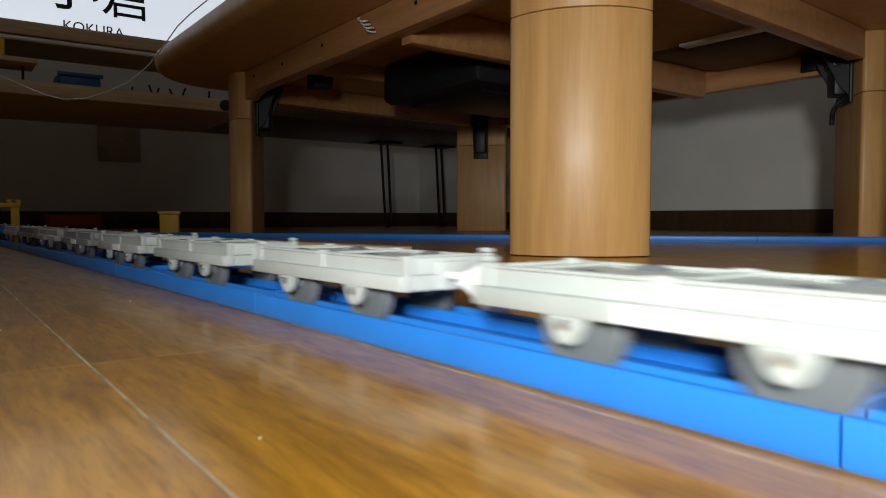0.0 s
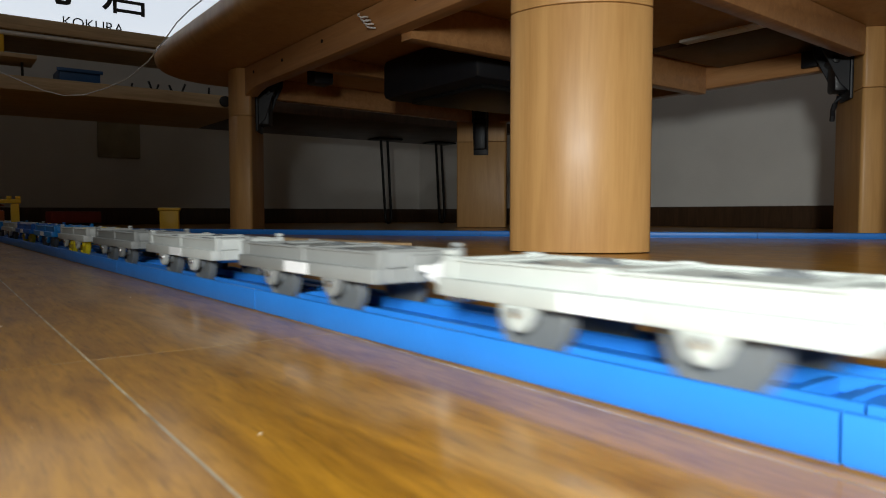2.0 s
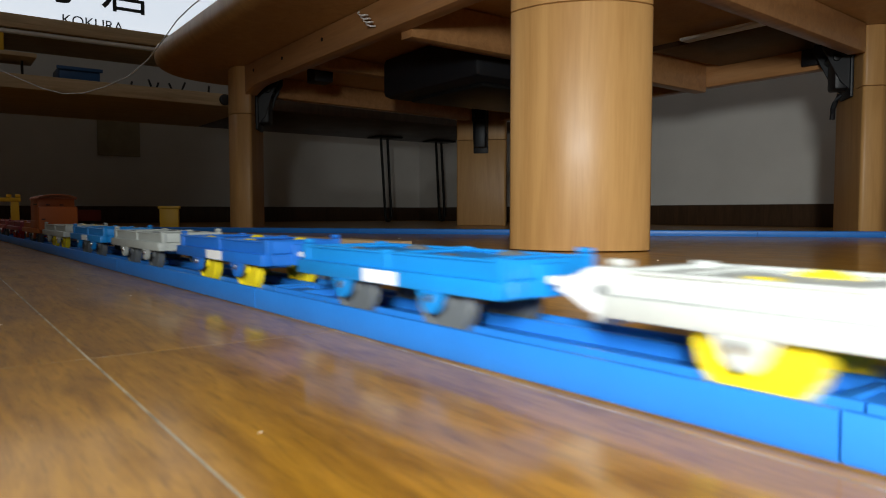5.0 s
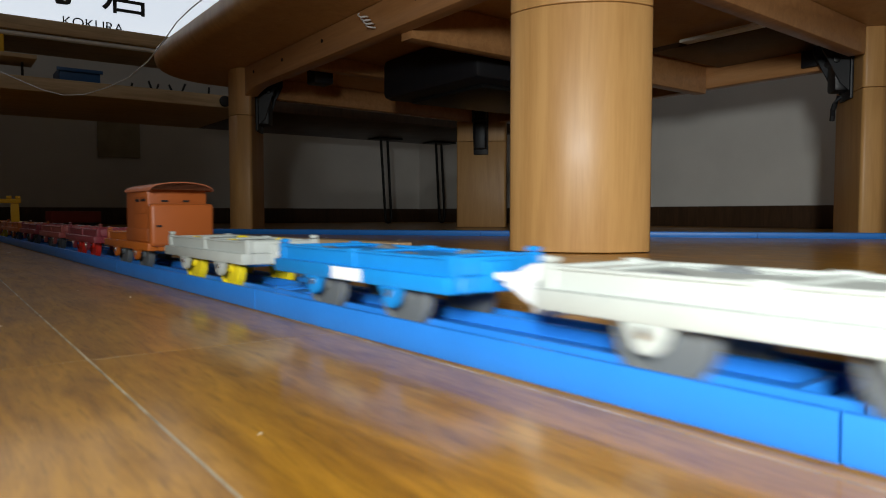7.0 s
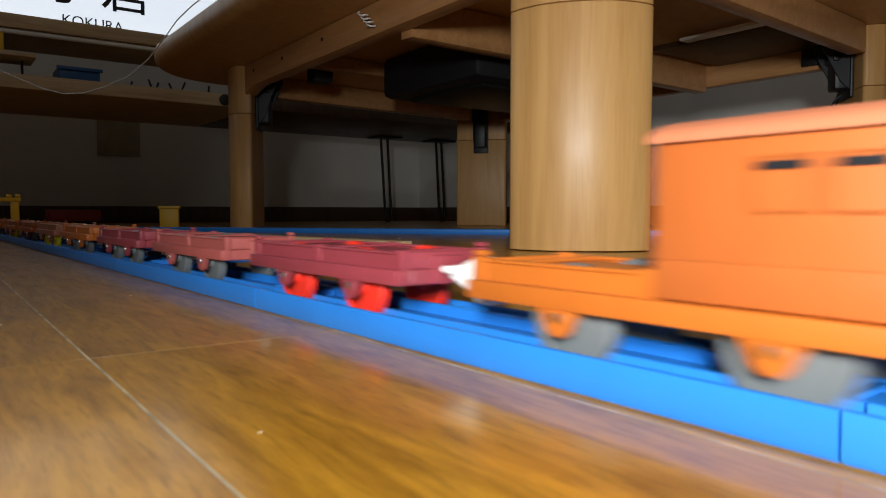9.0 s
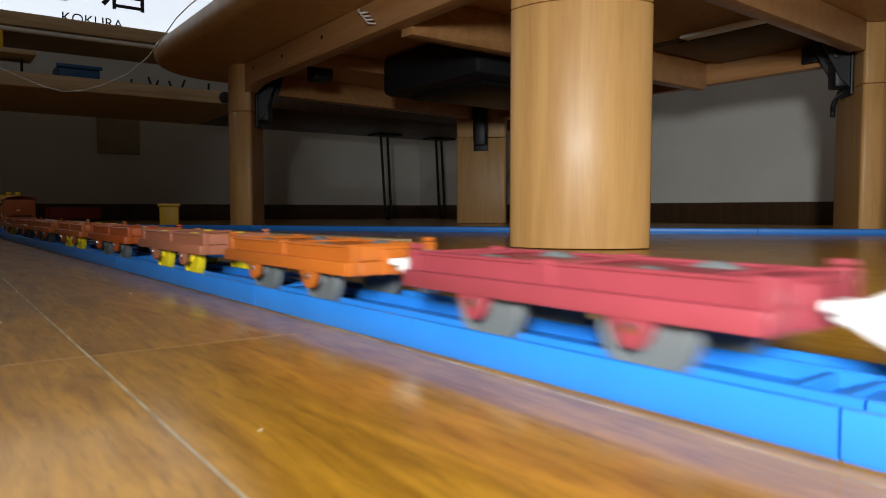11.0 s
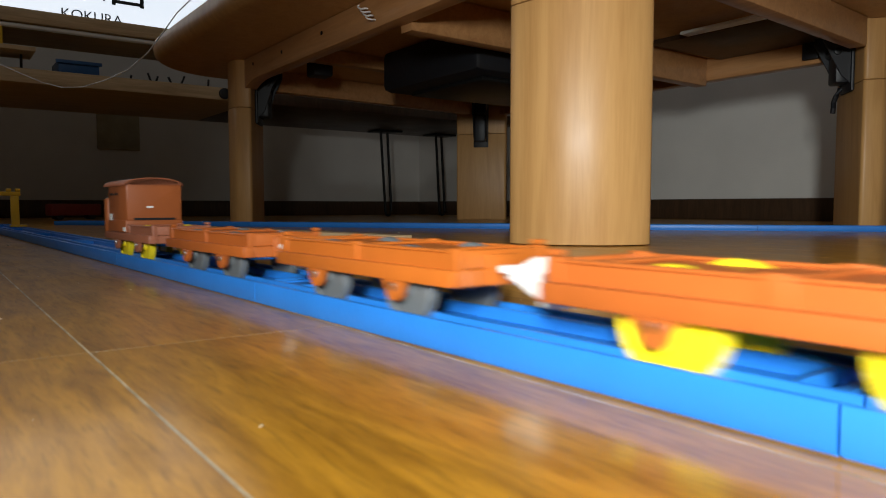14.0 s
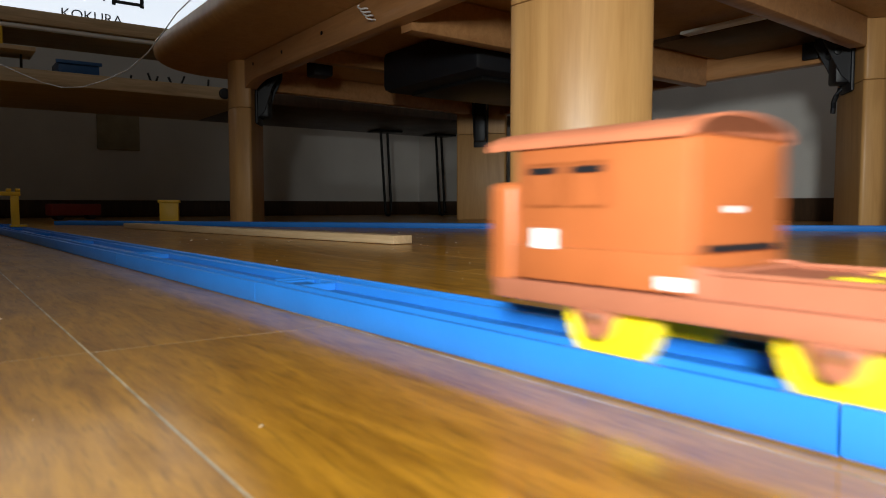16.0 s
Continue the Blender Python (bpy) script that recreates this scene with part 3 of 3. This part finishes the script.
def m_cab():
    """Cab block with an arched head."""
    return extrude(B(), arch(0.0166, 0.0287, 0.0500, 0.0542), 0.0035, 0.0490, 0.0007, "XZ", 2)


def m_skirt():
    return box(B(), -0.0172, 0.0172, 0.0030, 0.0486, 0.0215, 0.0290, 0.0005, 2)


def m_nose():
    """Lower front of the cab, which bulges forwards."""
    return box(B(), -0.0174, 0.0180, -0.0048, 0.0034, 0.0190, 0.0432, 0.0020, 3)


def m_roof():
    hw, ze, zt, th = 0.0176, 0.0503, 0.0548, 0.0007
    low = [(hw * math.cos(radians(a)), ze + (zt - ze) * math.sin(radians(a))) for a in range(0, 181, 12)]
    return extrude(B(), [(x, z + th) for x, z in low] + low[::-1], -0.0054, 0.0497, 0.0002, "XZ", 1)


def m_frame():
    bm = B()
    box(bm, -0.0004, 0.0004, -0.0055, 0.0055, 0.0462, 0.0470)
    box(bm, -0.0004, 0.0004, -0.0055, -0.0045, 0.0380, 0.0462)
    box(bm, -0.0004, 0.0004, 0.0045, 0.0055, 0.0380, 0.0462)
    box(bm, -0.0004, 0.0004, -0.0055, 0.0055, 0.0372, 0.0380)
    return bm


def m_slot():
    return box(B(), -0.0003, 0.0003, -0.0040, 0.0040, 0.0446, 0.0460)


def m_slit():
    return box(B(), -0.0018, 0.0018, -0.0003, 0.0003, 0.0442, 0.0453)


TRAIN = [("cream", "grey"), ("white", "grey"), ("cream", "grey"), ("cream", "grey"), ("grey", "grey"), ("white", "grey"), ("grey", "grey"), ("white", "yellow"),
         ("sky", "grey"), ("blue", "yellow"), ("cream", "grey"), ("sky", "grey"), ("cream", "yellow"), ("orange", "grey"), ("maroon", "red"), ("rose", "grey"),
         ("maroon", "grey"), ("orange", "grey"), ("salmon", "yellow"), ("rust", "grey"), ("tangerine", "yellow"), ("orange", "grey"), ("tangerine", "grey"), ("salmon", "yellow")]
PITCH = 0.1345
WAY = [(0, 0.018), (2, 0.407), (4, 0.8045), (6.5, 1.288), (8, 1.573), (9.2, 1.802), (11.5, 2.235), (13, 2.531), (14.5, 2.829), (16, 3.1195)]
wagons, axles = [], []
for k, (tint, wheels) in enumerate(TRAIN):
    mat = BODY[tint]
    van = k in (13, 23)
    words = tint.replace("_", " ")
    w = thing("toy_van" if van else "toy_wagon", None, None,
              f"{words} plastic toy {'brake van with an arched cab' if van else 'flat wagon'} on {wheels} wheels", "toy van" if van else "toy wagon", "wagons of the toy train")
    wagons.append(w)
    under = part("underframe", shared("underframe", mat, m_sill), mat, w)
    deck = part("deck", shared("deck", mat, m_deck), mat, w)
    for y in (0.013, 0.0505, LONG - 0.013):
        part("rib", shared("rib", mat, m_rib), mat, deck, place=pose(0, y, 0))
    for s in (-1, 1):
        part("side_wall", shared("side_wall", mat, m_side), mat, w, place=pose(s * (HALF - 0.0034), 0, 0))
        for y in AXLES:
            part("axle_guard", shared("axle_guard", mat, m_guard), mat, under, place=pose(s * (HALF - 0.0013), y, 0))
    for y in AXLES:
        axle = part("axle", shared("axle", M_STEEL, m_axle), M_STEEL, w, "bright steel axle", pose(0, y, 0.0150))
        axles.append((axle, y))
        for s in (-1, 1):
            part("wheel", shared("wheel", WHEEL[wheels], m_wheel), WHEEL[wheels], axle, f"{wheels} plastic wheel", pose(s * 0.0118, 0, 0))
    for s, y in ((-1, LONG - 0.0023), (1, 0.0023)):
        part("corner_knob", shared("corner_knob", mat, m_knob), mat, w, place=pose(s * (HALF - 0.0034), y, 0))
    if k in (0, 3, 4, 5, 8, 9, 11):
        part("sticker", shared("sticker", M_PAPER, m_sticker), M_PAPER, w, "small white paper sticker", pose(-HALF - 0.0002, 0, 0))
    for y in (0.0012, LONG - 0.0012):
        part("end_wall", shared("end_wall", mat, m_end), mat, w, place=pose(0, y, 0))
    if k < 23:
        hook = part("coupling_hook", shared("coupling_hook", M_HOOK, m_hook), M_HOOK, w, "white plastic hook", pose(0, LONG + 0.001, 0))
        part("pin", shared("pin", WHEEL["grey"], m_pin), WHEEL["grey"], hook, "small grey pin")
    if van:
        cm = BODY["cab_orange" if k == 13 else "cab_brown"]
        cab = part("cab", shared("cab", cm, m_cab), cm, w, place=pose(0, 0.002, 0) if k == 13 else pose(0, LONG - 0.002, 0, 0, 0, 180))
        part("skirt", shared("skirt", cm, m_skirt), cm, cab)
        part("nose", shared("nose", cm, m_nose), cm, cab)
        part("roof", shared("roof", M_ROOF, m_roof), M_ROOF, cab, "thin arched pinkish-brown roof sheet")
        part("vent", box(B(), -0.0145, -0.0115, -0.0051, -0.0046, 0.0300, 0.0312), M_BLACK, cab, "small dark vent")
        if k == 23:
            part("end_gap", box(B(), -0.0125, 0.0125, 0.0480, 0.0494, 0.0291, 0.0304), M_BLACK, cab, "dark gap below the end wall")
            part("sticker", box(B(), -0.0176, -0.01735, 0.0855, 0.0920, 0.0285, 0.0328), M_PAPER, w, "small white paper sticker")
            part("sticker", box(B(), -0.0177, -0.01735, 0.0530, 0.0590, 0.0222, 0.0246), M_PAPER, w, "small white paper sticker")
        for s in (-1, 1):
            for y in (0.012, 0.0245):
                part("window_frame", shared("window_frame", cm, m_frame), cm, cab, place=pose(s * 0.0162, y, 0))
                part("window_slot", shared("window_slot", M_BLACK, m_slot), M_BLACK, cab, "dark window slot", pose(s * 0.01665, y, 0))
        for x in (-0.0075, 0.0045):
            part("window_slit", shared("window_slit", M_BLACK, m_slit), M_BLACK, cab, "dark window slit", pose(x, 0.0033, 0))
        part("scuff", box(B(), -0.002, 0.002, -0.00012, 0.00012, 0.0365, 0.0377), M_PAPER, cab, "pale scuff mark", pose(0.003, 0.04905, 0, 0, 0, 0))


def gone(t):
    """How far the train has run at t seconds: a smooth curve through WAY."""
    i = max(j for j in range(len(WAY) - 1) if WAY[j][0] <= t)
    slope = []
    for j in (i, i + 1):
        a, b = max(j - 1, 0), min(j + 1, len(WAY) - 1)
        slope.append((WAY[b][1] - WAY[a][1]) / (WAY[b][0] - WAY[a][0]))
    (t0, s0), (t1, s1) = WAY[i], WAY[i + 1]
    h, x = t1 - t0, (t - t0) / (t1 - t0)
    return ((1 + 2 * x) * (1 - x) ** 2 * s0 + x * (1 - x) ** 2 * h * slope[0] + x * x * (3 - 2 * x) * s1 + x * x * (x - 1) * h * slope[1])


def motions():
    for k, w in enumerate(wagons):
        walk(w, [(i / 4, along(PITCH * k - gone(i / 4) + LONG / 2) @ pose(0, -LONG / 2, 0)) for i in range(65)])
    # the wheels roll: 0.194 m/s on a radius of 11.6 mm, a row every other frame
    turns = [(f / 15, math.degrees(0.194 * f / 15 / 0.0116)) for f in range(241)]
    for axle, y in axles:
        walk(axle, [(t, pose(0, y, 0.0150, a % 360)) for t, a in turns])


# ---- crumbs and dust on the floor ----
bm = B()
rng = random.Random(5)
for k in range(190):
    u, v = rng.uniform(-0.02, 1.1), rng.uniform(-0.16, 0.5)
    p = TRACK @ Vector((v, u, 0))
    if -0.004 < v < W + 0.004 or (p.x - 0.545) ** 2 + (p.y - 0.51) ** 2 < 0.012 or p.length < 0.12:
        continue
    made = bmesh.ops.create_icosphere(bm, subdivisions=1, radius=1.0)["verts"]
    r = rng.uniform(0.00025, 0.0008) * min(1.0, 0.25 + p.length)
    bmesh.ops.scale(bm, vec=(r * rng.uniform(0.8, 3.0), r, r * 0.6), verts=made)
    bmesh.ops.rotate(bm, cent=(0, 0, 0), matrix=Matrix.Rotation(rng.uniform(0, 3), 3, "Z"), verts=made)
    bmesh.ops.translate(bm, vec=(p.x, p.y, r * 0.5), verts=made)
thing("floor_crumbs", bm, material("crumb", (0.62, 0.50, 0.36), 0.8), "scattered pale crumbs and dust on the floor", "crumbs", kind="stuff")

# ---- floor strips, one by one ----
STRIP = 0.0715
PLANKS = {}
n = 0
xs = 0.0325 - 28 * STRIP
while xs < X1:
    i = round((xs - 0.0325) / STRIP)
    ys = Y0 - 1.8 + (0.20 - Y0) % 0.9 + (0.0 if i in (-1, 0) else 0.9 * ((i * 0.381) % 1.0))
    while ys < Y1:
        a, b = max(ys, Y0 + 0.001), min(ys + 0.9, Y1 - 0.013)
        c, d = max(xs, X0 + 0.001), min(xs + STRIP, X1 - 0.013)
        if b - a > 0.02 and d - c > 0.01:
            key = (round(b - a, 3), round(d - c, 3))
            if key not in PLANKS:
                PLANKS[key] = mesh_of(box(B(), 0.0003, d - c - 0.0003, 0.0003, b - a - 0.0003, -0.0024, 0, 0.00004, 1), "floor_strip", M_FLOOR, False)
            part("floor_strip", PLANKS[key], None, bpy.data.objects["floor"], place=pose(c, a, 0))
        ys += 0.9
    xs += STRIP

motions()
